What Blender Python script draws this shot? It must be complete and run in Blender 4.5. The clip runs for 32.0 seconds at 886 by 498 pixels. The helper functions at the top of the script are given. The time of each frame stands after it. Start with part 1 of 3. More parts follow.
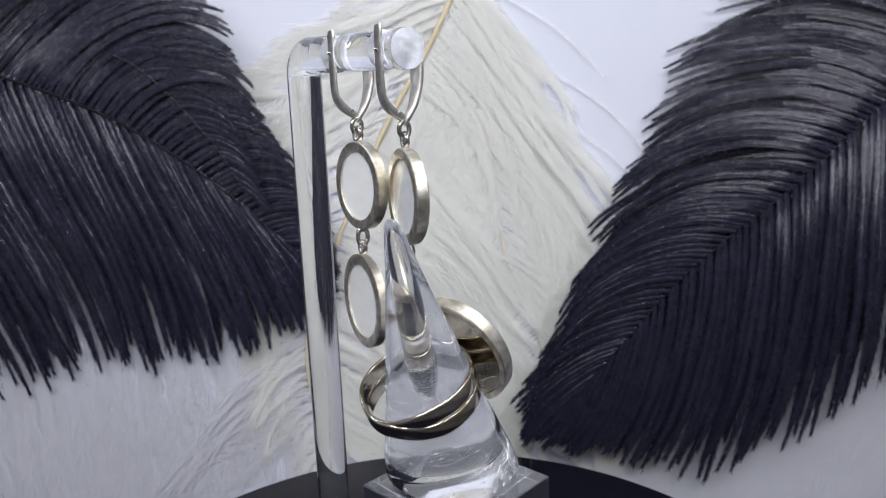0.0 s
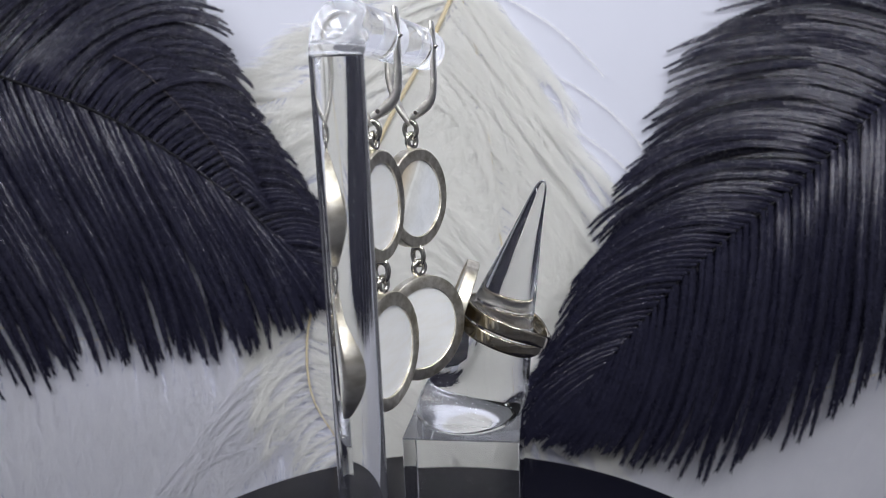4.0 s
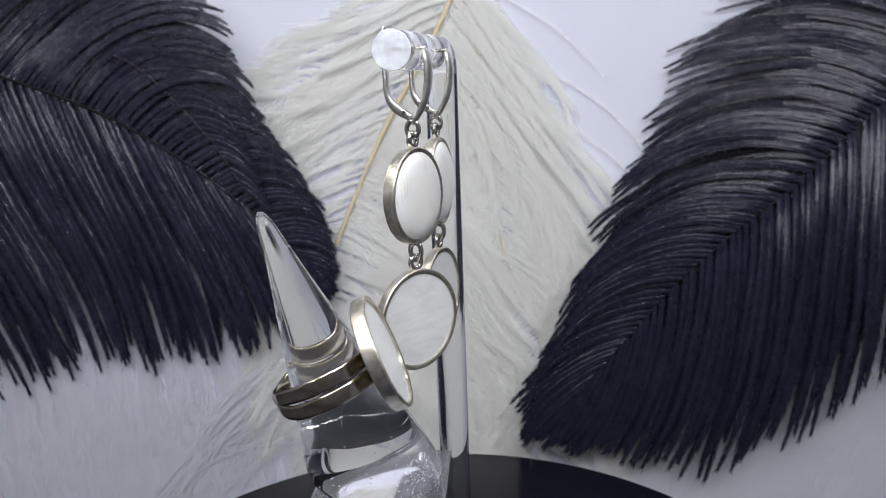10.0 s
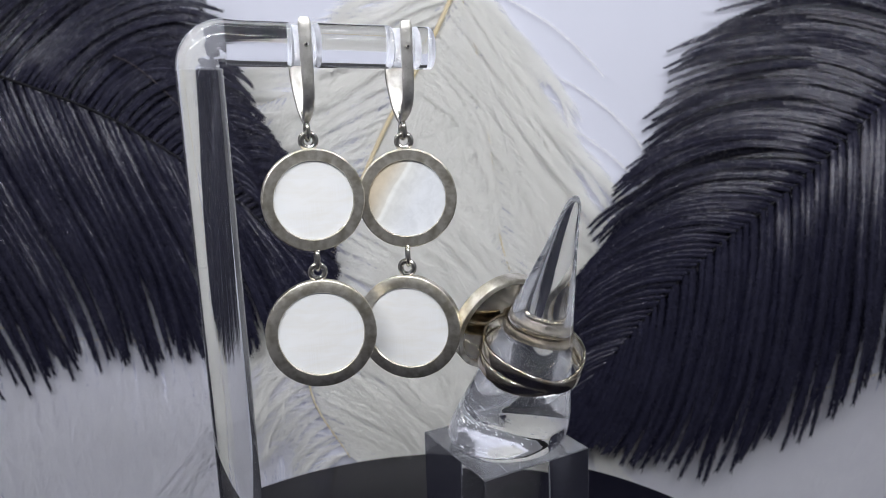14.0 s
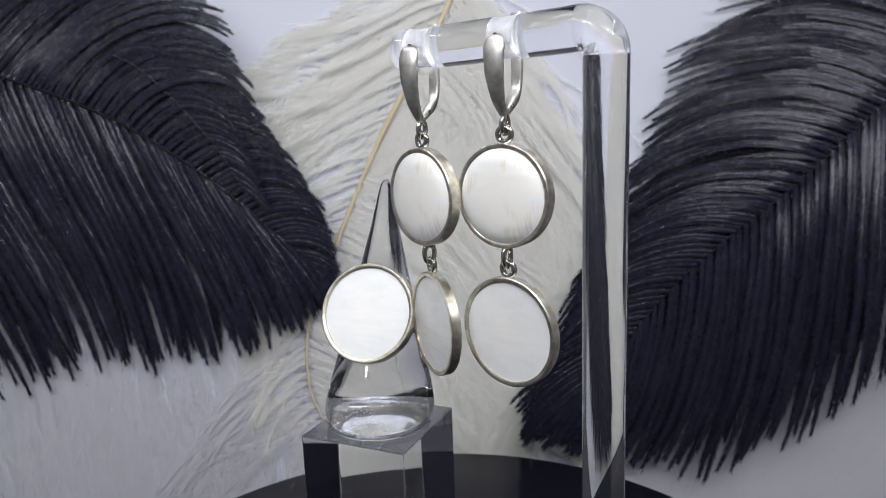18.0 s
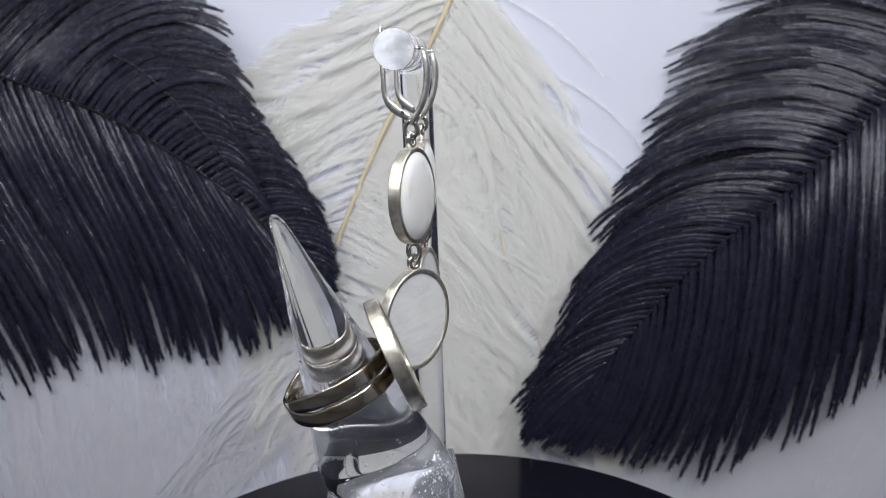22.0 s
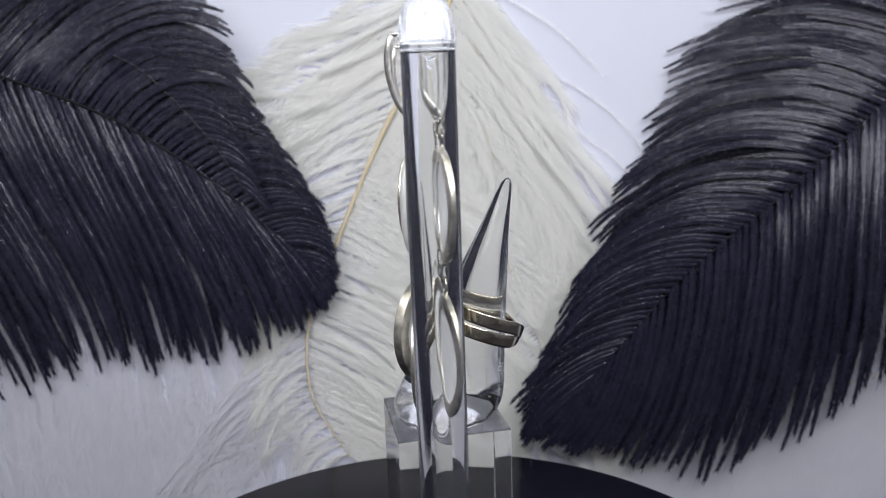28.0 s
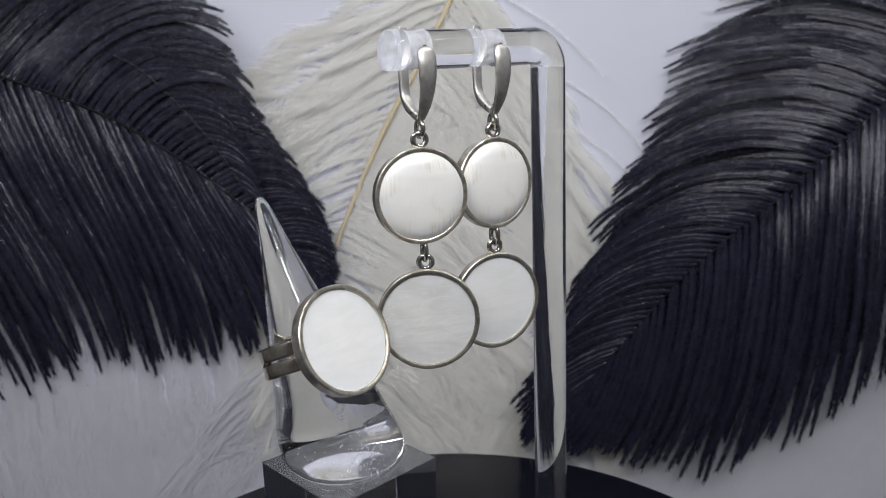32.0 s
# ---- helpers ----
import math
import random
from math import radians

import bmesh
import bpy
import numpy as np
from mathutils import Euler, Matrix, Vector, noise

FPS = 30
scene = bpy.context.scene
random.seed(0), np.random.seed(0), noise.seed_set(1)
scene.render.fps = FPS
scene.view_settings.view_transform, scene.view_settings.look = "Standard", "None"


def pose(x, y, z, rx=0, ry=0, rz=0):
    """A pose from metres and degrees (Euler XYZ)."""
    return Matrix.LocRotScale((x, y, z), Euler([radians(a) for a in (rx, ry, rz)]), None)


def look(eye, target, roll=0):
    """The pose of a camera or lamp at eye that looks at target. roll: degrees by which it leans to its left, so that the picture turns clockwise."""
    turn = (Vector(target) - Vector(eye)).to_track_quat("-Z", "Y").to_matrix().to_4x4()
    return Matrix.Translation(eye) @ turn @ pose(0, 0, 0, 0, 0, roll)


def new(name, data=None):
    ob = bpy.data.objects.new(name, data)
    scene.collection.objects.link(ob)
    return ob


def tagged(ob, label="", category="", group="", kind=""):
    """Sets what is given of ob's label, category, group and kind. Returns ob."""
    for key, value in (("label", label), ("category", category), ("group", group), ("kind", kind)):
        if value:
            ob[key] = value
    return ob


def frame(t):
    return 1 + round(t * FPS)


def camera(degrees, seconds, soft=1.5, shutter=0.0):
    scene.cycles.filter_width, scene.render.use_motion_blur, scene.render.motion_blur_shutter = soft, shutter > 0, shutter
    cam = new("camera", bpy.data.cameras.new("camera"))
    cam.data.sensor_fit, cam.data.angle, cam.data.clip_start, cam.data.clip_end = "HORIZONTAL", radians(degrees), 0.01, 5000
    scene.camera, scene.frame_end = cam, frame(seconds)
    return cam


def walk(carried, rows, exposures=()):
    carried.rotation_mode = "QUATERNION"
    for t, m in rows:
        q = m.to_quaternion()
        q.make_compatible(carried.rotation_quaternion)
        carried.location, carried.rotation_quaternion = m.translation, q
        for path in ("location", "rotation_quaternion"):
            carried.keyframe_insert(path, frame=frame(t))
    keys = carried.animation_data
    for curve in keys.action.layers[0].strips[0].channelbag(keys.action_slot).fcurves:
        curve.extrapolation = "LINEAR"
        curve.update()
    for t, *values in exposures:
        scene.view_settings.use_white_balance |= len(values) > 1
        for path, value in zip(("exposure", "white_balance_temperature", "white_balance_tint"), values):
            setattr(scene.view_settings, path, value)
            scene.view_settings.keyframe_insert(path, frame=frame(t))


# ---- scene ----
# A jewellery set on a slowly turning platter before a leaning board of plumes.
# World: z = 0 on the platter's top, the platter's axis at x = y = 0.
MM = 0.001
EYE = Vector((0.0, -0.150, 0.1245))
AIM = Vector((0.03496, 0.98030, -0.19440))
LENS = 62.2
ROLL = -2.11
cam = camera(LENS, 32.0, soft=0.8)
cam.data.dof.use_dof, cam.data.dof.focus_distance, cam.data.dof.aperture_fstop = True, 0.152, 32.0
# the clip's automatic exposure closes a little whenever the white discs face the lens
EXPOSURES = [(0, 0.0, 6560, 10), (1.0, 0.0, 6560, 10), (2.0, -0.1, 6600, 10), (3.0, -0.18, 6600, 10), (4.5, -0.1, 6600, 10), (6.0, -0.1, 6650, 10), (7.0, -0.32, 6750, 10), (8.0, -0.45, 6800, 10),
             (9.0, -0.40, 6750, 10), (10.0, -0.12, 6600, 10), (11.0, 0.0, 6560, 10), (12.0, 0.0, 6560, 10), (13.0, -0.08, 6580, 10), (14.0, -0.15, 6600, 10), (15.5, -0.1, 6600, 10), (17.0, 0.0, 6600, 10),
             (18.0, -0.25, 6700, 10), (19.0, -0.42, 6800, 10), (20.0, -0.5, 6800, 10), (21.0, -0.35, 6720, 10), (22.0, -0.1, 6600, 10), (23.0, 0.0, 6560, 10), (24.0, 0.0, 6560, 10), (25.0, -0.1, 6600, 10),
             (26.5, -0.1, 6600, 10), (28.0, 0.0, 6600, 10), (29.0, -0.05, 6620, 10), (30.0, -0.3, 6720, 10), (31.0, -0.48, 6800, 10), (32.0, -0.45, 6780, 10)]
walk(cam, [(0.0, look(EYE, EYE + AIM, ROLL)), (32.0, look(EYE, EYE + AIM, ROLL))], EXPOSURES)


NUDGES = ((0, -0.3), (1.3, -0.7), (2.5, 0.4), (4.6, -0.4), (6.1, 1.1), (7.3, 0.0), (8.6, -0.5), (10.0, 0.2), (11.69, -0.3))


def turn(t):
    """Degrees by which the platter has turned at t seconds; cosine and offsets are fitted to the camera's view."""
    phase = t % 11.69
    nudge = 0.0
    for (a, u), (b, w) in zip(NUDGES, NUDGES[1:]):
        if a <= phase <= b:
            nudge = u + (w - u) * (phase - a) / (b - a)
    return -25.1 + 30.7936 * t - 1.9 * math.cos(2 * math.pi * (t - 0.6) / 11.69) + nudge


# ---- light: LED strips above the display ----
world = bpy.data.worlds.new("room")
world.use_nodes = True
scene.world = world
world.node_tree.nodes["Background"].inputs["Color"].default_value = (0.75, 0.8, 1.0, 1)
world.node_tree.nodes["Background"].inputs["Strength"].default_value = 0.02


def strip_lamp(x, y, z, tx, ty, tz, length, width, watts, colour):
    d = bpy.data.lights.new("led_light", "AREA")
    d.shape, d.size, d.size_y, d.energy, d.color = "RECTANGLE", length, width, watts, colour
    ob = new("led_light", d)
    ob.matrix_world = look((x, y, z), (tx, ty, tz))
    return ob


strip_lamp(0, -0.215, 0.300, 0, 0.02, 0.08, 0.46, 0.012, 1.34, (0.93, 0.955, 1.0))
strip_lamp(0, -0.020, 0.378, 0, 0.03, 0.0, 0.36, 0.010, 0.40, (0.93, 0.955, 1.0))
strip_lamp(-0.235, -0.040, 0.360, 0.02, 0.0, 0.06, 0.36, 0.008, 0.235, (0.93, 0.955, 1.0))
strip_lamp(0.235, -0.040, 0.360, -0.02, 0.0, 0.06, 0.36, 0.008, 0.235, (0.93, 0.955, 1.0))


# ---- materials ----
def material(name):
    m = bpy.data.materials.new(name)
    m.use_nodes = True
    nt = m.node_tree
    b = nt.nodes["Principled BSDF"]
    return m, nt, b


def coords(nt, scale=1.0, stretch=(1, 1, 1), kind="Object"):
    tc = nt.nodes.new("ShaderNodeTexCoord")
    mp = nt.nodes.new("ShaderNodeMapping")
    mp.inputs["Scale"].default_value = [scale * s for s in stretch]
    nt.links.new(tc.outputs[kind], mp.inputs["Vector"])
    return mp.outputs["Vector"]


def noise_tex(nt, vec, scale, detail=4.0, rough=0.55, distort=0.0):
    n = nt.nodes.new("ShaderNodeTexNoise")
    n.inputs["Scale"].default_value = scale
    n.inputs["Detail"].default_value = detail
    n.inputs["Roughness"].default_value = rough
    n.inputs["Distortion"].default_value = distort
    nt.links.new(vec, n.inputs["Vector"])
    return n.outputs["Fac"]


def ramp(nt, fac, stops):
    r = nt.nodes.new("ShaderNodeValToRGB")
    els = r.color_ramp.elements
    while len(els) < len(stops):
        els.new(0.5)
    for e, (p, c) in zip(els, stops):
        e.position = p
        e.color = (*c, 1) if len(c) == 3 else c
    nt.links.new(fac, r.inputs["Fac"])
    return r.outputs["Color"]


def grey(v):
    return (v, v, v)


def bump(nt, b, height, strength, dist):
    n = nt.nodes.new("ShaderNodeBump")
    n.inputs["Strength"].default_value = strength
    n.inputs["Distance"].default_value = dist
    nt.links.new(height, n.inputs["Height"])
    nt.links.new(n.outputs["Normal"], b.inputs["Normal"])


def make_silver(name, tone, tarnish, rough, blotch=140):
    m, nt, b = material(name)
    v = coords(nt)
    big = noise_tex(nt, v, blotch, 4, 0.55)
    fine = noise_tex(nt, coords(nt, 1, (1, 1, 6)), 1500, 3, 0.6)
    nt.links.new(ramp(nt, big, [(0.35, tarnish), (0.62, tone)]), b.inputs["Base Color"])
    b.inputs["Metallic"].default_value = 1.0
    nt.links.new(ramp(nt, fine, [(0.3, grey(rough * 0.85)), (0.75, grey(rough * 1.25))]), b.inputs["Roughness"])
    bump(nt, b, fine, 0.10 if rough < 0.3 else 0.35, 0.00005)
    return m


silver = make_silver("silver", (0.72, 0.70, 0.66), (0.58, 0.55, 0.48), 0.17)
silver_satin = make_silver("satin_silver", (0.86, 0.84, 0.80), (0.62, 0.60, 0.55), 0.32, 420)
silver_matt = make_silver("brushed_silver", (0.82, 0.80, 0.76), (0.56, 0.54, 0.49), 0.40, 420)
silver_aged = make_silver("tarnished_silver", (0.88, 0.84, 0.75), (0.56, 0.515, 0.41), 0.35, 420)
silver_gilt = make_silver("yellowed_amber_lit_silver", (0.74, 0.69, 0.59), (0.50, 0.42, 0.29), 0.12, 330)


def mixed(nt, kind, fac, a, b):
    mx = nt.nodes.new("ShaderNodeMix")
    mx.data_type, mx.blend_type = "RGBA", kind
    for k, val in ((0, fac), (6, a), (7, b)):
        if isinstance(val, (int, float)):
            mx.inputs[k].default_value = val
        elif isinstance(val, tuple):
            mx.inputs[k].default_value = (*val, 1)
        else:
            nt.links.new(val, mx.inputs[k])
    return mx.outputs[2]


def summed(nt, a, k, b):
    m = nt.nodes.new("ShaderNodeMath")
    m.operation = "MULTIPLY_ADD"
    nt.links.new(a, m.inputs[0])
    m.inputs[1].default_value = k
    if isinstance(b, float):
        m.inputs[2].default_value = b
    else:
        nt.links.new(b, m.inputs[2])
    return m.outputs[0]


def make_nacre(name, heart, rim, vein, lines=0.5, wave=0.15, dashes=0.0, tilt=0.0):
    """Mother-of-pearl: creamy heart, cooler rim, soft clouds, fine growth lines, at will some pale scratches."""
    m, nt, b = material(name)
    v = coords(nt)
    ln = nt.nodes.new("ShaderNodeVectorMath")
    ln.operation = "LENGTH"
    nt.links.new(v, ln.inputs[0])
    cloud = noise_tex(nt, v, 130, 3, 0.5, 1.0)
    far = summed(nt, ln.outputs["Value"], 85.0, summed(nt, cloud, 0.7, -0.4))
    c = ramp(nt, far, [(0.15, heart), (0.55, tuple((p + q) / 2 for p, q in zip(heart, rim))), (0.9, rim)])
    bm = coords(nt, 1, (0.6, 2.6, 1.0))
    bm.node.inputs["Rotation"].default_value = (0, 0, tilt + 0.35)
    band = noise_tex(nt, bm, 190, 4, 0.6, 0.9)
    c = mixed(nt, "MIX", ramp(nt, band, [(0.42, grey(0.0)), (0.64, grey(0.85))]), c, vein)
    mp = coords(nt, 1, (13.0, 0.7, 1.0))
    mp.node.inputs["Rotation"].default_value = (0, 0, tilt)
    fine = noise_tex(nt, mp, 260, 2, 0.5, 0.15)
    patch = ramp(nt, noise_tex(nt, v, 120, 2, 0.5, 0.5), [(0.50, grey(0.0)), (0.62, grey(lines))])
    c = mixed(nt, "MULTIPLY", patch, c, ramp(nt, fine, [(0.36, (0.86, 0.83, 0.78)), (0.58, grey(1.0))]))
    if dashes:
        dm = coords(nt, 1, (1.6, 7.0, 1.0))
        dm.node.inputs["Rotation"].default_value = (0, 0, 0.9)
        dash = ramp(nt, noise_tex(nt, dm, 260, 3, 0.6, 1.0), [(0.60, grey(0.0)), (0.69, grey(dashes))])
        c = mixed(nt, "MIX", dash, c, (0.95, 0.95, 0.95))
    nt.links.new(c, b.inputs["Base Color"])
    b.inputs["Metallic"].default_value = 0.0
    b.inputs["Roughness"].default_value = 0.38
    b.inputs["Coat Weight"].default_value = 0.35
    b.inputs["Coat Roughness"].default_value = 0.16
    b.inputs["Subsurface Weight"].default_value = 0.15
    b.inputs["Subsurface Radius"].default_value = (0.002, 0.002, 0.002)
    b.inputs["Specular IOR Level"].default_value = 1.0
    soft = noise_tex(nt, coords(nt, 1, (1.0, 2.2, 1.0)), 75, 1, 0.4, 0.6)
    bump(nt, b, summed(nt, fine, 0.035, soft), wave, 0.0012)
    return m


nacre = make_nacre("mother_of_pearl", (0.965, 0.95, 0.93), (0.90, 0.93, 0.96), (0.89, 0.895, 0.885), 0.15, 0.10)
nacre_dome = make_nacre("domed_mother_of_pearl", (0.975, 0.955, 0.91), (0.91, 0.94, 0.96), (0.96, 0.935, 0.88), 0.9, 0.26, 0.0, 0.12)
nacre_grey = make_nacre("grey_mother_of_pearl", (0.84, 0.835, 0.82), (0.77, 0.785, 0.80), (0.73, 0.72, 0.70), 0.2, 0.2, 0.5)
nacre_back = make_nacre("shell_back", (0.96, 0.96, 0.96), (0.93, 0.945, 0.97), (0.92, 0.91, 0.885), 0.15, 0.1, 0.0, 1.2)


def make_stained():
    """Shell inlay with a tan patch that ends at a pale crack."""
    m, nt, b = material("stained_shell")
    v = coords(nt)
    dot = nt.nodes.new("ShaderNodeVectorMath")
    dot.operation = "DOT_PRODUCT"
    dot.inputs[1].default_value = (0.85, 0.525, 0.0)
    nt.links.new(v, dot.inputs[0])
    n = noise_tex(nt, v, 130, 3, 0.5, 0.5)
    place = summed(nt, dot.outputs["Value"], 70.0, summed(nt, n, 0.16, 0.345))
    c = ramp(nt, place, [(0.30, (0.84, 0.86, 0.90)), (0.58, (0.82, 0.82, 0.80)), (0.622, (0.95, 0.95, 0.93)), (0.648, (0.94, 0.93, 0.89)), (0.67, (0.80, 0.77, 0.71)), (0.82, (0.72, 0.63, 0.50)), (1.0, (0.72, 0.60, 0.43))])
    spots = noise_tex(nt, v, 420, 3, 0.6, 0.4)
    c = mixed(nt, "MULTIPLY", 0.5, c, ramp(nt, spots, [(0.35, grey(0.82)), (0.6, grey(1.0))]))
    nt.links.new(c, b.inputs["Base Color"])
    b.inputs["Roughness"].default_value = 0.25
    b.inputs["Coat Weight"].default_value = 0.5
    return m


stained_shell = make_stained()


def make_acrylic(name, rough):
    m, nt, b = material(name)
    b.inputs["Base Color"].default_value = (0.985, 0.99, 1.0, 1)
    b.inputs["Transmission Weight"].default_value = 1.0
    b.inputs["IOR"].default_value = 1.49
    f = noise_tex(nt, coords(nt, 1, (3, 3, 1)), 700, 2, 0.5)
    nt.links.new(ramp(nt, f, [(0.45, grey(rough)), (0.75, grey(rough + 0.02))]), b.inputs["Roughness"])
    return m


acrylic = make_acrylic("clear_acrylic", 0.0)
acrylic_cut = make_acrylic("sawn_acrylic", 0.02)


def make_hazy(name, rough, veil, specks=False):
    """Clear plastic under a milky veil: scuffs, frost, and painted brightness on lit edges."""
    m = make_acrylic(name, rough)
    nt = m.node_tree
    b = nt.nodes["Principled BSDF"]
    d = nt.nodes.new("ShaderNodeBsdfDiffuse")
    d.inputs["Color"].default_value = (0.80, 0.82, 0.90, 1)
    mx = nt.nodes.new("ShaderNodeMixShader")
    if specks:
        n = noise_tex(nt, coords(nt, 1, (1, 1, 0.35)), 1300, 5, 0.7, 1.5)
        nt.links.new(ramp(nt, n, [(0.66, grey(0.004)), (0.76, grey(veil))]), mx.inputs[0])
    else:
        n = noise_tex(nt, coords(nt), 240, 5, 0.65)
        nt.links.new(ramp(nt, n, [(0.3, grey(veil * 0.6)), (0.75, grey(veil * 1.4))]), mx.inputs[0])
    nt.links.new(b.outputs[0], mx.inputs[1])
    nt.links.new(d.outputs[0], mx.inputs[2])
    nt.links.new(mx.outputs[0], nt.nodes["Material Output"].inputs["Surface"])
    return m


acrylic_end = make_hazy("frosted_acrylic", 0.25, 0.5)
# pale specks on the cone: scuffs plus painted stand-ins for its sparkle
acrylic_cone = make_hazy("cast_acrylic", 0.0, 0.35, True)
acrylic_rod = make_hazy("scratched_acrylic", 0.0, 0.30, True)
acrylic_hazy = make_hazy("scuffed_acrylic", 0.06, 0.40)
acrylic_bend = make_hazy("crazed_lit_acrylic", 0.02, 0.12)
acrylic_seat_and_edges = make_hazy("glued_lit_edge_acrylic", 0.02, 0.11)


def make_plastic():
    m, nt, b = material("black_plastic")
    v = coords(nt)
    b.inputs["Base Color"].default_value = (0.007, 0.007, 0.013, 1)
    b.inputs["Specular IOR Level"].default_value = 0.06
    f = noise_tex(nt, v, 900, 3)
    nt.links.new(ramp(nt, f, [(0.4, grey(0.12)), (0.75, grey(0.26))]), b.inputs["Roughness"])
    bump(nt, b, f, 0.06, 0.0001)
    return m


black_plastic = make_plastic()


def make_paper(name, colour, dark):
    m, nt, b = material(name)
    v = coords(nt)
    n = noise_tex(nt, v, 9, 4, 0.5)
    nt.links.new(ramp(nt, n, [(0.3, dark), (0.7, colour)]), b.inputs["Base Color"])
    b.inputs["Roughness"].default_value = 0.7
    bump(nt, b, noise_tex(nt, v, 700, 2), 0.08, 0.0002)
    return m


white_board = make_paper("white_card", (0.62, 0.632, 0.728), (0.59, 0.602, 0.70))
white_cloth = make_paper("white_box_fabric", (0.80, 0.80, 0.82), (0.74, 0.74, 0.77))
unseen_grey = make_paper("unseen_panel_grey", (0.24, 0.24, 0.26), (0.19, 0.19, 0.21))
unseen_dark_grey = make_paper("unseen_front_grey", (0.19, 0.19, 0.20), (0.15, 0.15, 0.16))
table_cloth = make_paper("dark_table_cloth", (0.05, 0.05, 0.06), (0.035, 0.035, 0.045))


def make_feather(name, colour, pale, rough, through_light, shine=0.5, fuzz=0.0):
    m, nt, b = material(name)
    n = noise_tex(nt, coords(nt), 160, 4, 0.6)
    nt.links.new(ramp(nt, n, [(0.3, colour), (0.7, pale)]), b.inputs["Base Color"])
    b.inputs["Roughness"].default_value = rough
    b.inputs["Specular IOR Level"].default_value = shine
    if fuzz:
        bump(nt, b, noise_tex(nt, coords(nt), 900, 4, 0.7), fuzz, 0.0006)
        worn = noise_tex(nt, coords(nt), 330, 3, 0.6)
        nt.links.new(ramp(nt, worn, [(0.4, grey(rough * 0.75)), (0.62, grey(rough * 1.25))]), b.inputs["Roughness"])
    if through_light:
        tr = nt.nodes.new("ShaderNodeBsdfTranslucent")
        tr.inputs["Color"].default_value = (*pale, 1)
        mx = nt.nodes.new("ShaderNodeMixShader")
        mx.inputs[0].default_value = through_light
        nt.links.new(b.outputs[0], mx.inputs[1])
        nt.links.new(tr.outputs[0], mx.inputs[2])
        nt.links.new(mx.outputs[0], nt.nodes["Material Output"].inputs["Surface"])
    return m


black_plume = make_feather("black_plume", (0.0112, 0.0112, 0.0245), (0.0172, 0.0170, 0.0350), 0.25, 0, 0.56, 0.29)
black_plume.node_tree.nodes["Principled BSDF"].inputs["Specular Tint"].default_value = (0.94, 0.93, 1.0, 1)
brown_quill = make_feather("brown_quill", (0.030, 0.022, 0.026), (0.045, 0.034, 0.038), 0.45, 0, 0.4)
black_quill = make_feather("black_quill", (0.008, 0.008, 0.011), (0.012, 0.012, 0.015), 0.5, 0, 0.1)
white_plume = make_feather("white_plume", (0.945, 0.94, 0.925), (0.97, 0.967, 0.955), 0.7, 0.72, 0.2)
cool_plume = make_feather("cool_white_plume", (0.86, 0.86, 0.90), (0.92, 0.92, 0.95), 0.7, 0.72, 0.2)
yellow_quill = make_feather("yellowed_quill", (0.78, 0.67, 0.44), (0.86, 0.77, 0.56), 0.5, 0.35)


# ---- mesh helpers ----
def mesh_of(name, verts, faces, smooth=True, sharp=35):
    me = bpy.data.meshes.new(name)
    me.from_pydata([tuple(v) for v in verts], [], [tuple(f) for f in faces])
    me.update()
    if smooth:
        me.polygons.foreach_set("use_smooth", [True] * len(me.polygons))
        me.set_sharp_from_angle(angle=radians(sharp))
    return me


def part(name, me, mat, parent=None, label="", m=None):
    ob = new(name, me)
    if not me.materials:
        me.materials.append(mat)
    if parent:
        ob.parent = parent
    if m is not None:
        ob.matrix_basis = m
    if label:
        ob["label"] = label
    return ob


def lathe(name, profile, n=72, closed=False, sharp=35):
    """Revolve (r, z) pairs round z. closed: the profile is a loop."""
    vs, fs, rows = [], [], []
    for r, z in profile:
        if r < 1e-7:
            rows.append([len(vs)])
            vs.append((0, 0, z))
        else:
            rows.append(list(range(len(vs), len(vs) + n)))
            vs += [(r * math.cos(2 * math.pi * i / n), r * math.sin(2 * math.pi * i / n), z) for i in range(n)]
    pairs = list(zip(rows, rows[1:])) + ([(rows[-1], rows[0])] if closed else [])
    for a, b in pairs:
        for i in range(n):
            j = (i + 1) % n
            if len(a) == 1 and len(b) == 1:
                break
            if len(a) == 1:
                fs.append((a[0], b[j], b[i]))
            elif len(b) == 1:
                fs.append((a[i], a[j], b[0]))
            else:
                fs.append((a[i], a[j], b[j], b[i]))
    return mesh_of(name, vs, fs, True, sharp)


def smooth_path(points, n):
    """Catmull-Rom through the points, n steps in all."""
    pts = [Vector(p) for p in points]
    pts = [pts[0] * 2 - pts[1], *pts, pts[-1] * 2 - pts[-2]]
    out = []
    segs = len(pts) - 3
    for k in range(n + 1):
        s = min(k / n * segs, segs - 1e-6)
        i, t = int(s), s - int(s)
        a, b, c, d = pts[i:i + 4]
        out.append(0.5 * (2 * b + (c - a) * t + (2 * a - 5 * b + 4 * c - d) * t * t + (3 * b - a - 3 * c + d) * t ** 3))
    return out


def table(rows, s):
    """Linear look-up in rows of (s, values...)."""
    if s <= rows[0][0]:
        return rows[0][1:]
    for a, b in zip(rows, rows[1:]):
        if s <= b[0]:
            k = (s - a[0]) / (b[0] - a[0])
            return tuple(p + (q - p) * k for p, q in zip(a[1:], b[1:]))
    return rows[-1][1:]


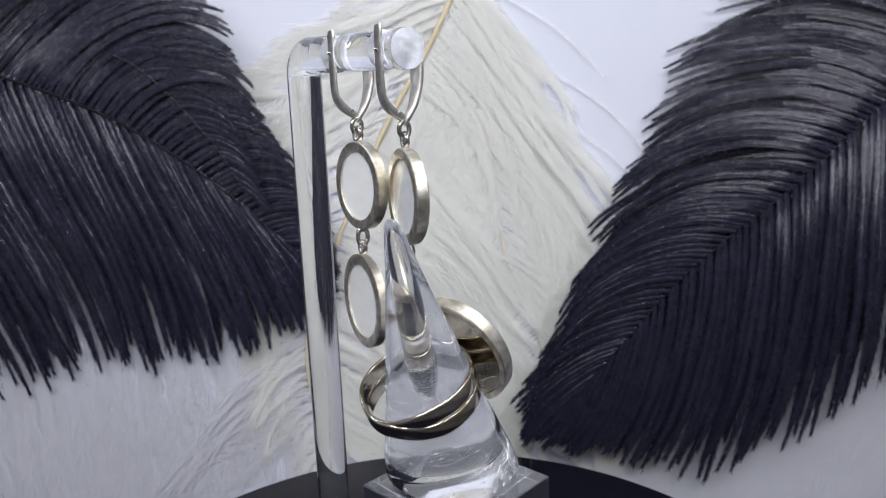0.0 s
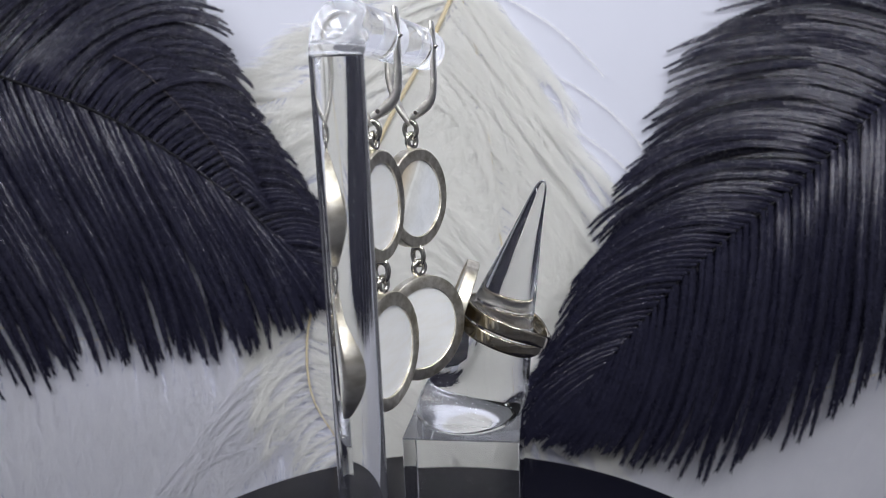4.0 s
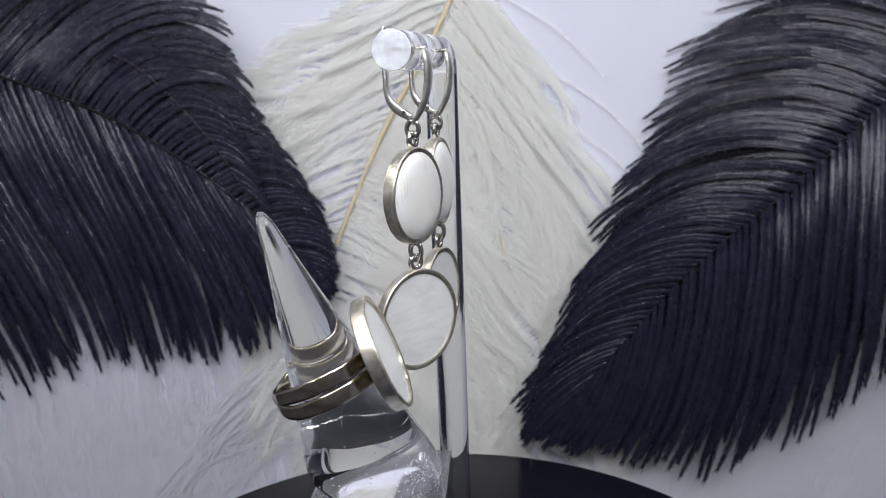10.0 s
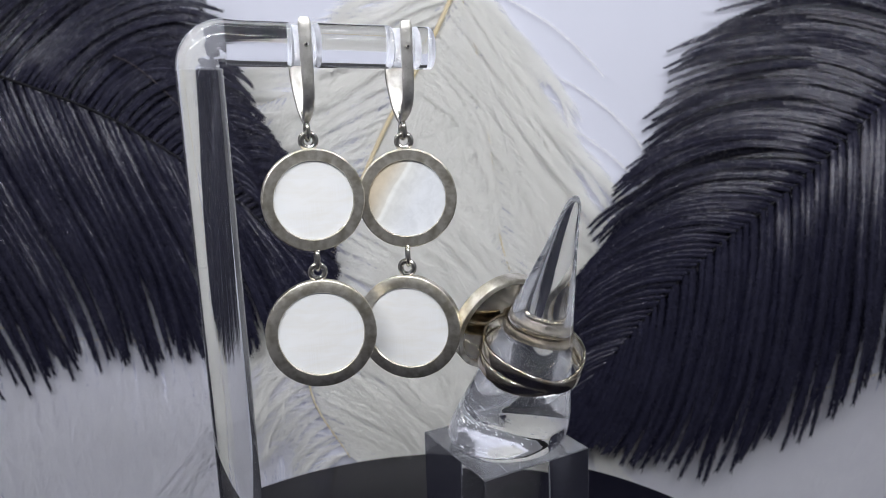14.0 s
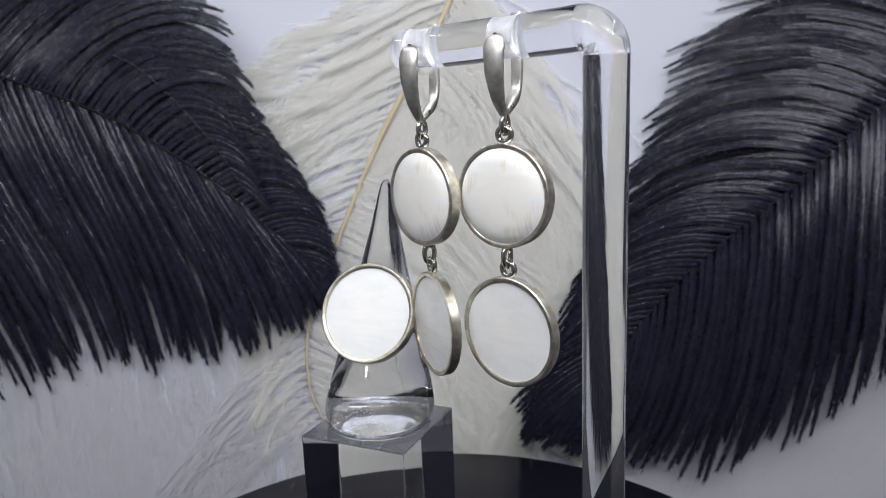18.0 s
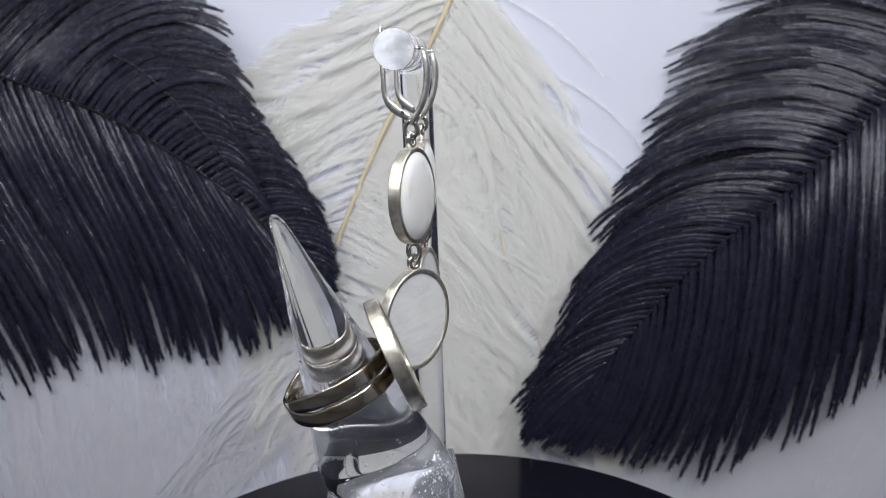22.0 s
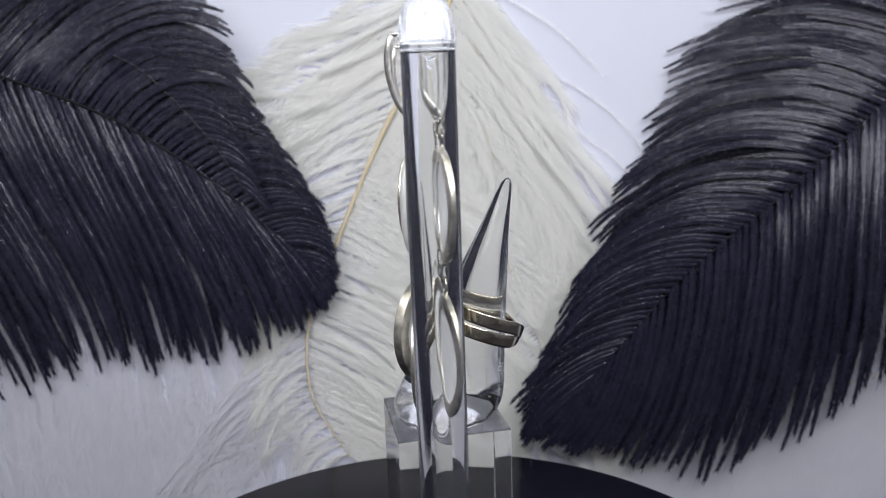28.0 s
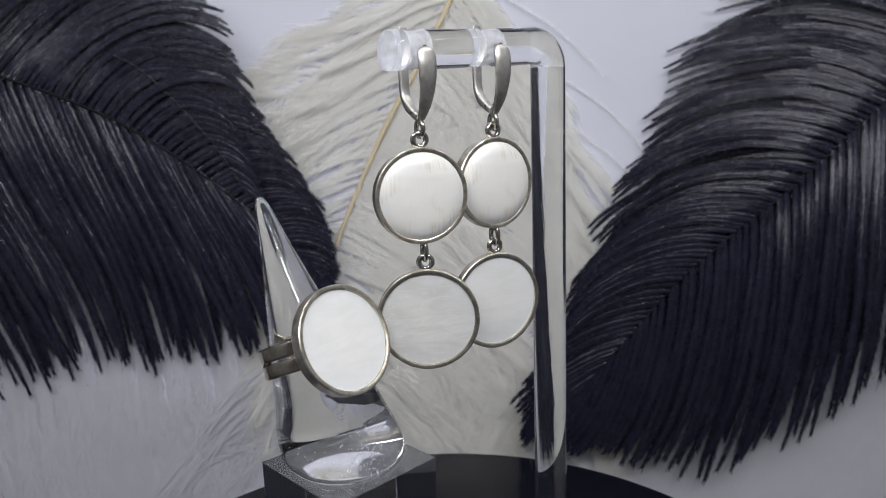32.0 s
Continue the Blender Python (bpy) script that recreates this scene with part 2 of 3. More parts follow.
def loft(name, rings, close_ends=True, closed=False, sharp=40):
    n = len(rings[0])
    vs = [v for r in rings for v in r]
    fs = []
    k = len(rings)
    for i in range(k if closed else k - 1):
        a, b = i * n, ((i + 1) % k) * n
        for j in range(n):
            fs.append((a + j, a + (j + 1) % n, b + (j + 1) % n, b + j))
    if close_ends and not closed:
        fs.append(tuple(reversed(range(n))))
        fs.append(tuple((k - 1) * n + j for j in range(n)))
    return mesh_of(name, vs, fs, True, sharp)


def oval(centre, a, b, n=20, power=2.0):
    """A ring of points round centre; a, b are the half axes as vectors; power above 2 squares it off."""
    out = []
    for i in range(n):
        t = 2 * math.pi * i / n
        c, s = math.cos(t), math.sin(t)
        e = 2.0 / power
        out.append(Vector(centre) + Vector(a) * math.copysign(abs(c) ** e, c) + Vector(b) * math.copysign(abs(s) ** e, s))
    return out


def torus(name, R, r, n=36, k=12):
    rings = []
    for i in range(n):
        t = 2 * math.pi * i / n
        d = Vector((math.cos(t), math.sin(t), 0))
        rings.append(oval(d * R, d * r, Vector((0, 0, r)), k))
    return loft(name, rings, closed=True, sharp=80)


def box_mesh(name, sx, sy, sz, bevel=0.0, seg=2):
    bm = bmesh.new()
    bmesh.ops.create_cube(bm, size=1)
    bmesh.ops.scale(bm, vec=(sx, sy, sz), verts=bm.verts)
    if bevel:
        bmesh.ops.bevel(bm, geom=bm.edges[:], offset=bevel, segments=seg, affect="EDGES", profile=0.5)
    me = bpy.data.meshes.new(name)
    bm.to_mesh(me)
    bm.free()
    return me


# ---- the setting: unseen enclosure, table, leaning board ----
BOARD_D = 0.290
PIXEL_STEP = math.tan(radians(LENS / 2)) * BOARD_D / 784.0
# board set square to the camera's axis, so view pixels map straight onto it
board_m = look(EYE, EYE + AIM, ROLL) @ Matrix.Translation((0, 0, -BOARD_D))
board = tagged(new("backdrop", box_mesh("backdrop", 0.46, 0.36, 0.004, 0.0008)), "white card board leaning behind the turntable", "backdrop", kind="structure")
board.data.materials.append(white_board)
board.matrix_world = board_m @ Matrix.Translation((0, 0.045, -0.002))

TABLE_Z = -0.045


def slab(name, label, sx, sy, sz, x, y, z, mat):
    ob = tagged(new(name, box_mesh(name, sx, sy, sz, 0.001)), label, "wall", kind="structure")
    ob.data.materials.append(mat)
    ob.location = (x, y, z)
    return ob


# unseen enclosure, added; its grey sides, front and top dim acrylic and metal reflections
slab("ground", "dark cloth floor, unseen, keeping reflections in the acrylic dim", 0.56, 0.62, 0.010, 0, -0.005, TABLE_Z - 0.005, table_cloth)
slab("wall_north", "unseen white fabric wall behind the board", 0.56, 0.006, 0.44, 0, 0.300, 0.173, white_cloth)
slab("wall_south", "unseen grey panel behind the camera, added to darken reflections", 0.56, 0.006, 0.44, 0, -0.310, 0.173, unseen_dark_grey)
slab("wall_west", "unseen grey side panel, added to dim reflections", 0.006, 0.604, 0.44, -0.277, -0.005, 0.173, unseen_grey)
slab("wall_east", "unseen grey side panel, added to dim reflections", 0.006, 0.604, 0.44, 0.277, -0.005, 0.173, unseen_grey)
slab("ceiling", "unseen grey panel overhead, added to dim reflections", 0.56, 0.62, 0.006, 0, -0.005, 0.3965, unseen_grey)


# ---- turntable ----
def turntable():
    e = tagged(new("turntable"), "round black plastic display turntable with a glossy top", "turntable")
    e.location = (0, 0, TABLE_Z)
    part("base", lathe("base", [(0, 0), (0.070, 0), (0.073, 0.002), (0.073, 0.031), (0.070, 0.034), (0, 0.034)]), black_plastic, e)
    h = -TABLE_Z
    p = part("platter", lathe("platter", [(0, -0.009), (0.0965, -0.009), (0.0977, -0.008), (0.0980, -0.006), (0.0980, -0.0012), (0.0976, -0.0004), (0.0968, 0.0), (0, 0.0)], 160), black_plastic, e)
    p.location = (0, 0, h)
    return e, p


table_thing, platter = turntable()
movers = []  # (thing, pose in the platter's space)


def rides(ob, m):
    movers.append((ob, m))
    return ob


# ---- clear rod stand ----
POST = Vector((-36.5, 16.1, 0)) * MM
END = Vector((2.0, -3.9, 135.1)) * MM
ALONG = Vector((-0.8874, 0.4610, 0))      # from the bar's free end to the post
OUT = Vector((0.4610, 0.8874, 0))         # the side that the jewellery faces
BAR_LEN = 43.4 * MM
ROD = 4.05 * MM


def bar_at(s):
    return END + ALONG * s + Vector((0, 0, 1.5 * MM * s / BAR_LEN))


def rod_stand():
    top = bar_at(BAR_LEN)
    bend = 4.7 * MM
    rings = []
    n = 40

    def ring(c, d, a=ROD, back=ROD, fold=0.0, inner=None):
        # frame: OUT and the direction square to the rod
        side = OUT
        up = d.cross(side).normalized()
        mid = side * (a - back) * 0.5
        out = oval(c + mid, side * (a + back) * 0.5, up * a, n)
        if fold:
            for i, v in enumerate(out):
                k = max(0.0, (v - c).normalized().dot(inner))
                out[i] = v - inner * (fold * k ** 3) + side * (math.copysign(0.9 * fold * k * (1 - k) * 2, (v - c).dot(side)))
        return out

    foot = Vector((POST.x, POST.y, 0))
    rings.append(ring(foot, Vector((0, 0, 1)), ROD - 0.2 * MM, ROD - 0.2 * MM))
    rings.append(ring(foot + Vector((0, 0, 0.2 * MM)), Vector((0, 0, 1))))
    hgt = top.z - bend
    for k in range(1, 7):
        rings.append(ring(foot + Vector((0, 0, hgt * k / 6)), Vector((0, 0, 1))))
    c0 = Vector((top.x, top.y, top.z)) - ALONG * bend - Vector((0, 0, bend))
    for k in range(1, 21):
        a = math.pi / 2 * k / 20
        p = c0 + ALONG * bend * math.cos(a) + Vector((0, 0, bend * math.sin(a)))
        d = (-ALONG * math.sin(a) + Vector((0, 0, math.cos(a)))).normalized()
        rings.append(ring(p, d, fold=MM * (1.1 * math.sin(2 * a) + 0.30 * math.sin(10 * a)), inner=(c0 - p).normalized()))
    d = -ALONG
    marks = [(36.0, 0)]
    for g in (24.7, 5.7):
        for off, depth in ((2.7, 0), (2.3, 0.35), (2.0, 1.0), (-2.0, 1.0), (-2.3, 0.35), (-2.7, 0)):
            marks.append((g + off, depth))
    marks += [(0.5, 0)]
    for s, depth in marks:
        rings.append(ring(bar_at(s * MM), d, ROD - 0.35 * MM * depth, ROD - 1.9 * MM * depth))
    rings.append(ring(bar_at(0.15 * MM), d, ROD - 0.12 * MM, ROD - 0.12 * MM))
    rings.append(ring(bar_at(0), d, ROD - 0.45 * MM, ROD - 0.45 * MM))
    rings = [[v - foot for v in r] for r in rings]
    ob = tagged(new("earring_stand"), "clear bent acrylic rod stand with two notches, standing on the turntable", "display stand")
    up, over = 8, 28  # rings at which the bend begins and ends
    post = part("post", loft("post", rings[:up], False), acrylic_rod, ob, "upright clear rod")
    cap = bmesh.new()
    cap.from_mesh(post.data)
    bmesh.ops.edgeloop_fill(cap, edges=[e for e in cap.edges if e.is_boundary and all(v.co.z < 0.0001 for v in e.verts)])
    cap.to_mesh(post.data)
    cap.free()
    # the elbow's milky veil holds its scratches plus its bright reflection from above
    bent = part("bend", loft("bend", rings[up - 1:over], False), acrylic_bend, ob, "heat-bent elbow with folds")
    bar = part("bar", loft("bar", rings[over - 1:-1], False, sharp=30), acrylic_rod, ob, "level clear rod with two frosted notches")
    bar.data.materials.append(acrylic_hazy)
    for f in bar.data.polygons:
        s = (f.center + foot - END).dot(ALONG)
        if min(abs(s - 24.7 * MM), abs(s - 5.7 * MM)) < 2.75 * MM:
            f.material_index = 1
    last = loft("bar_end", rings[-2:], True)
    cut = bmesh.new()
    cut.from_mesh(last)
    inner = [f for f in cut.faces if len(f.verts) > 4 and f.calc_center_median().dot(ALONG) > (END - foot).dot(ALONG) + 0.00005]
    bmesh.ops.delete(cut, geom=inner, context="FACES_ONLY")
    cut.to_mesh(last)
    cut.free()
    tip = part("bar_end", last, acrylic_end, ob, "sawn, frosted end of the rod")
    for p in (post, bent, bar, tip):
        p.visible_shadow = False  # shadow turned off so that lamp light reaches the rod's milky faces
    return rides(ob, Matrix.Translation(foot))


rod_stand()


# ---- ring holder: slanted clear cone on a clear block ----
BLOCK_H = 51.2 * MM


def ring_holder():
    base = Vector((12.5, -11.9, 0)) * MM
    e = tagged(new("ring_holder"), "clear acrylic ring holder, a slanting finger cone on a square block", "ring holder")
    turn_z = 71.3
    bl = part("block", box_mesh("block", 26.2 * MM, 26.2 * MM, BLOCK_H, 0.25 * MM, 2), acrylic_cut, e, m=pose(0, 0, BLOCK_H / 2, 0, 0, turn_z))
    bl.data.materials.append(acrylic_seat_and_edges)
    # bevels share the seat's milky skin, which paints their edges as lit
    for f in bl.data.polygons:
        if f.area < 0.0004 or f.normal.z > 0.9:
            f.material_index = 1
    prof = [(0, 10.4), (0.3, 11.4), (1.0, 12.2), (2.2, 12.75), (3.8, 12.95), (6.0, 12.75), (8.5, 12.2), (11.5, 11.4), (15.8, 10.3), (22.4, 8.65), (29, 7.1), (36.8, 5.25),
            (44, 3.5), (49, 2.45), (52, 1.85), (54, 1.35), (54.9, 0.85), (55.3, 0.4)]
    lean = Vector((-1.1, -19.3, 0)) * MM / 55.4
    rings = []
    for z, r in prof:
        c = Vector((0, 0, BLOCK_H + 0.04 * MM + z * MM)) + lean * z
        rings.append(oval(c, Vector((r * MM, 0, 0)), Vector((0, r * MM, 0)), 64))
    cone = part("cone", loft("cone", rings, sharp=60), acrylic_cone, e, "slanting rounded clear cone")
    cone.data.materials.append(acrylic_seat_and_edges)
    for f in cone.data.polygons:
        if f.normal.z < -0.9:
            f.material_index = 1
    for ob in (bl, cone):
        ob.visible_shadow = False  # casts no shadow, which brightens the seat and the ring behind the acrylic
    rng = random.Random(5)
    vs, fs = [], []
    for i in range(230):
        a, q, z = rng.uniform(0, 6.283), 9.5 * math.sqrt(rng.random()), rng.uniform(1.2, 8.0)
        if i > 70:  # most of them sit in one cloud
            a, q, z = rng.gauss(1.1, 0.4), rng.uniform(4.0, 10.5), 0.8 + abs(rng.gauss(0, 2.2))
        c = Vector((q * math.cos(a) * MM, q * math.sin(a) * MM, BLOCK_H + z * MM)) + lean * z
        r = rng.choice((0.07, 0.09, 0.12, 0.17)) * MM
        k = len(vs)
        vs += [c + Vector(d) * r for d in ((1, 0, 0), (-1, 0, 0), (0, 1, 0), (0, -1, 0), (0, 0, 1), (0, 0, -1))]
        fs += [(k + i, k + j, k + l) for i, j, l in ((0, 2, 4), (2, 1, 4), (1, 3, 4), (3, 0, 4), (2, 0, 5), (1, 2, 5), (3, 1, 5), (0, 3, 5))]
    # white frost on the bubbles is a painted glint
    part("bubbles", mesh_of("bubbles", vs, fs, True, 180), acrylic_end, e, "tiny air bubbles in the cone's foot")["kind"] = "stuff"
    return rides(e, Matrix.Translation(base)), cone


holder, cone = ring_holder()


# ---- set pendants ----
def bezel_mesh(name, R, t, lip, back):
    h = t / 2
    return lathe(name, [(R - lip, h * 0.9), (R - lip * 0.75, h), (R - lip * 0.2, h * 0.98), (R, h * 0.82), (R * 1.004, 0), (R, -h * 0.86), (R - 0.00025, -h),
                        (R * back, -h), (R * back - 0.0001, -h * 0.9), (R * back - 0.0001, -h * 0.45), (R - lip, -h * 0.45)], 96, True)


def gild_wall(bz, r):
    """Gives the inner wall of the front lip the yellower silver tone."""
    bz.data.materials.append(silver_gilt)
    for f in bz.data.polygons:
        if abs(f.center.xy.length - r) < 0.00008 and abs(f.normal.z) < 0.3 and f.center.z > -0.0005:
            f.material_index = 1


def shell_mesh(name, R, t, lip, dome):
    h = t / 2
    seat = h * (0.8 if dome > 0.001 else 0.55)
    r0 = R - lip - 0.00003
    prof = [(0, seat + dome)]
    for k in range(1, 13):
        x = k / 12
        prof.append((r0 * x, seat + dome * math.sqrt(max(0.0, 1 - 0.86 * x * x)) - dome * math.sqrt(0.14) * x ** 8 * 0.9))
    prof += [(r0, -h * 0.35), (0, -h * 0.35)]
    return lathe(name, list(reversed(prof)), 72)


def facing(angle, rise=0.0):
    """A turn that takes z to the given level direction, raised by rise degrees, and y as near up as can be."""
    n = Vector((math.cos(radians(angle)) * math.cos(radians(rise)), math.sin(radians(angle)) * math.cos(radians(rise)), math.sin(radians(rise))))
    y = (Vector((0, 0, 1)) - n * n.z).normalized()
    x = y.cross(n)
    return Matrix((x, y, n)).transposed().to_4x4()


def pendant(parent, centre, R, t, dome, angle, shell_mat, back_mat):
    m = Matrix.Translation(centre) @ facing(angle)
    bz = part("bezel", bezel_mesh("bezel", R, t, 0.95 * MM, 0.785), silver_aged, parent, "brushed silver bezel with a broad flat back rim", m)
    gild_wall(bz, R - 0.95 * MM)
    part("shell", shell_mesh("shell", R, t, 0.95 * MM, dome), shell_mat, bz, "polished white mother-of-pearl disc")
    part("back_shell", lathe("back_shell", [(0, -t * 0.30), (R * 0.785 - 0.00012, -t * 0.30), (R * 0.785 - 0.00012, -t * 0.225), (0, -t * 0.225)], 64), back_mat, bz, "flat white shell inlay")
    return bz


def earring(link, up_angle, low_angle, up_c, low_c, back_mat, low_mat, name_label):
    """link: the joint under the hook, in the platter's space."""
    base = Vector((link.x, link.y, low_c.z - 10.9 * MM))
    e = tagged(new("earring"), name_label, "earring", "pair of earrings")
    rel = lambda v: Vector(v) - base
    s = (link - END).dot(ALONG)
    bar_c = Vector((link.x, link.y, bar_at(s).z)) - OUT * 2.2 * MM

    def at(p, z):
        return rel(bar_c + OUT * (p * MM) + Vector((0, 0, z * MM)))

    # leaf-shaped front
    path = smooth_path([(5.3, 0.2, 0), (5.6, -1.2, 0), (5.95, -3.6, 0), (5.75, -7.0, 0), (4.75, -10.6, 0), (3.2, -13.3, 0), (2.25, -14.8, 0)], 30)
    rings = []
    for k, p in enumerate(path):
        q = k / 30
        d = (path[min(k + 1, 30)] - path[max(k - 1, 0)]).normalized()
        w, th = table([(0, 0.5, 0.3), (0.03, 1.3, 0.5), (0.1, 1.85, 0.62), (0.22, 2.15, 0.7), (0.45, 1.95, 0.7), (0.7, 1.35, 0.62), (0.9, 0.7, 0.55), (1, 0.45, 0.5)], q)
        nrm = OUT * d.y * -1 + Vector((0, 0, 1)) * d.x
        c = at(p.x, p.y)
        rings.append(oval(c, ALONG * (w * MM), nrm * (th * MM), 20, 2.6))
    part("front_leaf", loft("front_leaf", rings, sharp=50), silver_matt, e, "brushed silver leaf-shaped front")
    # lever behind the bar
    path = smooth_path([(-2.9, 4.7, 0), (-3.05, 1.0, 0), (-3.0, -3.0, 0), (-2.9, -7.6, 0), (-2.3, -9.9, 0), (-0.7, -11.7, 0), (1.9, -13.4, 0)], 28)
    rings = []
    for k, p in enumerate(path):
        q = k / 28
        d = (path[min(k + 1, 28)] - path[max(k - 1, 0)]).normalized()
        w, th = table([(0, 0.9, 0.3), (0.04, 1.2, 0.42), (0.4, 1.15, 0.45), (0.62, 1.05, 0.62), (0.8, 1.0, 0.98), (1, 0.8, 0.75)], q)
        nrm = OUT * d.y * -1 + Vector((0, 0, 1)) * d.x
        rings.append(oval(at(p.x, p.y), ALONG * (w * MM), nrm * (th * MM), 16, 3.5))
    part("lever", loft("lever", rings, sharp=50), silver_satin, e, "plain silver lever clasp")
    rings = []
    for p, z, r in ((5.3, 0.25, 0.42), (2.0, 0.1, 0.42), (-3.2, -0.1, 0.42), (-3.6, -0.15, 0.40), (-4.1, 0.1, 0.12)):
        rings.append(oval(at(p, z), ALONG * (r * MM), Vector((0, 0, r * MM)), 12))
    part("ear_wire", loft("ear_wire", rings, sharp=60), silver, e)
    part("hinge_pin", lathe("hinge_pin", [(0, -1.05 * MM), (0.4 * MM, -1.05 * MM), (0.4 * MM, 1.05 * MM), (0, 1.05 * MM)], 16), silver, e,
         m=Matrix.Translation(at(0.7, -12.4)) @ ALONG.to_track_quat("Z", "Y").to_matrix().to_4x4())
    # links
    j = Vector((link.x, link.y, 0))
    z0 = bar_c.z

    def ring_part(x, z, R, r, axis, nm, tall=1.0):
        q = axis.to_track_quat("Z", "Y").to_matrix().to_4x4()
        me = torus(nm, R * MM, r * MM)
        me.transform(Matrix.Diagonal((1, tall, 1, 1)))
        return part(nm, me, silver, e, m=Matrix.Translation(rel(Vector((x.x, x.y, z)))) @ q)

    up_n = facing(up_angle).to_3x3().col[2]
    low_n = facing(low_angle).to_3x3().col[2]
    ring_part(j, z0 - 15.7 * MM, 1.25, 0.5, ALONG, "hook_ring", 1.25)
    ring_part((j * 0.6 + up_c * 0.4), up_c.z + 11.5 * MM, 1.4, 0.58, up_n, "pendant_ring")
    mid = up_c * 0.5 + low_c * 0.5
    ring_part(mid, up_c.z - 11.75 * MM, 1.3, 0.52, up_n.cross(Vector((0, 0, 1))), "lower_loop", 1.4)
    ring_part(mid * 0.4 + low_c * 0.6, low_c.z + 12.6 * MM, 1.4, 0.58, low_n, "pendant_ring")
    for c, R in ((up_c, 10.0), (low_c, 11.05)):
        part("solder_seat", box_mesh("solder_seat", 1.5 * MM, 1.1 * MM, 0.9 * MM, 0.25 * MM), silver, e,
             m=Matrix.Translation(rel(c + Vector((0, 0, (R + 0.15) * MM)))) @ pose(0, 0, 0, 0, 0, up_angle + 90))
    pendant(e, rel(up_c), 10.0 * MM, 2.6 * MM, 1.7 * MM, up_angle, nacre_dome, back_mat)
    pendant(e, rel(low_c), 11.05 * MM, 2.15 * MM, 0.12 * MM, low_angle, low_mat, nacre_back)
    return rides(e, Matrix.Translation(base))


earring(Vector((-2.1, 0.6, 118.3)) * MM, 46, 29.5, Vector((-1.9, 0.3, 105.9)) * MM, Vector((-3.2, 0.2, 79.0)) * MM, stained_shell, nacre_grey,
        "silver lever-back earring with two mother-of-pearl discs, brown-stained back")
earring(Vector((-18.8, 9.7, 119.1)) * MM, 60, 53.5, Vector((-18.5, 9.6, 106.9)) * MM, Vector((-19.0, 9.3, 80.0)) * MM, nacre_back, nacre,
        "silver lever-back earring with two white mother-of-pearl discs")


# ---- finger ring ----
def finger_ring():
    c = Vector((10.3, -21.3, 73.6)) * MM
    nrm = facing(74, 22).to_3x3().col[2]
    axis = (Vector((0, 0, 1)) - nrm * nrm.z).normalized()
    side = axis.cross(nrm)
    e = tagged(new("ring"), "silver split-band ring with a large round mother-of-pearl disc", "ring")
    for sgn in (1, -1):
        rings = []
        n = 96
        for k in range(n + 1):
            f = 2 * math.pi * (0.012 + 0.976 * k / n)
            cross = math.cos(f / 2)
            h = min(1.0, abs(cross) / 0.55)
            hgt = sgn * 1.72 * MM * math.copysign(h * h * (3 - 2 * h), cross)
            R = 10.35 * MM + sgn * 0.18 * MM * (1 - min(1, abs(cross) * 1.8))
            d = nrm * math.cos(f) + side * math.sin(f)
            w = 1.5 * MM
            rings.append(oval(d * R + axis * hgt, d * 0.42 * MM, axis * w, 14, 4.0))
        part("band", loft("band", rings, sharp=50), silver_gilt, e, "flat yellowed silver band strand")
    R = 11.4 * MM
    t = 2.9 * MM
    m = Matrix.Translation(nrm * 11.9 * MM + Vector((0, 0, 0))) @ facing(76, 22)
    bz = part("bezel", bezel_mesh("bezel", R, t, 0.95 * MM, 0.90), silver_aged, e, "round silver bezel", m)
    gild_wall(bz, R - 0.95 * MM)
    part("shell", shell_mesh("shell", R, t, 0.95 * MM, 0.15 * MM), nacre, bz, "polished white mother-of-pearl disc")
    # the cup's amber reflections are put into the plate's metal colour
    part("back_plate", lathe("back_plate", [(0, -t * 0.30), (R * 0.90 - 0.00012, -t * 0.30), (R * 0.90 - 0.00012, -t * 0.225), (0, -t * 0.225)], 64), silver_gilt, bz, "mirror-bright back plate, amber reflections put into its tone")
    return rides(e, Matrix.Translation(c))


finger_ring()


# ---- plumes on the board ----
def on_board(px, py):
    """Pixels of the camera's view carried onto the board: 784 from the middle to each side."""
    return (px - 784.0) * PIXEL_STEP, (441.0 - py) * PIXEL_STEP


def keep_in_view(p, mid):
    """Raised points are pulled to the middle to keep their place in the camera's view. mid: the thing's own place in
    that view.
    """
    x, y, z = p
    k = 1.0 - z * PIXEL_STEP / BOARD_D
    return (x + mid[0]) * k - mid[0], (y + mid[1]) * k - mid[1], z


def strand_mesh(name, grids, hairs, mid):
    """One mesh of webs (grids of points, rows by columns) and of loose quads."""
    vs, fs, k = [], [], 0
    for g in grids:
        r, c, _ = g.shape
        idx = np.arange(r * c).reshape(r, c) + k
        fs.append(np.stack([idx[:-1, :-1], idx[:-1, 1:], idx[1:, 1:], idx[1:, :-1]], -1).reshape(-1, 4))
        vs.append(g.reshape(-1, 3))
        k += r * c
    if hairs:
        h = np.concatenate(hairs, axis=0)
        n = len(h) // 6
        idx = np.arange(n * 6).reshape(n, 6) + k
        fs += [idx[:, [0, 1, 3, 2]], idx[:, [2, 3, 5, 4]]]
        vs.append(h)
    v, f = np.concatenate(vs), np.concatenate(fs)
    me = bpy.data.meshes.new(name)
    me.vertices.add(len(v))
    me.vertices.foreach_set("co", (np.array(keep_in_view(v.T, mid)).T * PIXEL_STEP).astype(np.float32).ravel())
    me.loops.add(f.size)
    me.loops.foreach_set("vertex_index", f.astype(np.int32).ravel())
    me.polygons.add(len(f))
    me.polygons.foreach_set("loop_start", np.arange(0, f.size, 4, dtype=np.int32))
    me.update(calc_edges=True)
    me.polygons.foreach_set("use_smooth", np.ones(len(f), dtype=bool))
    return me


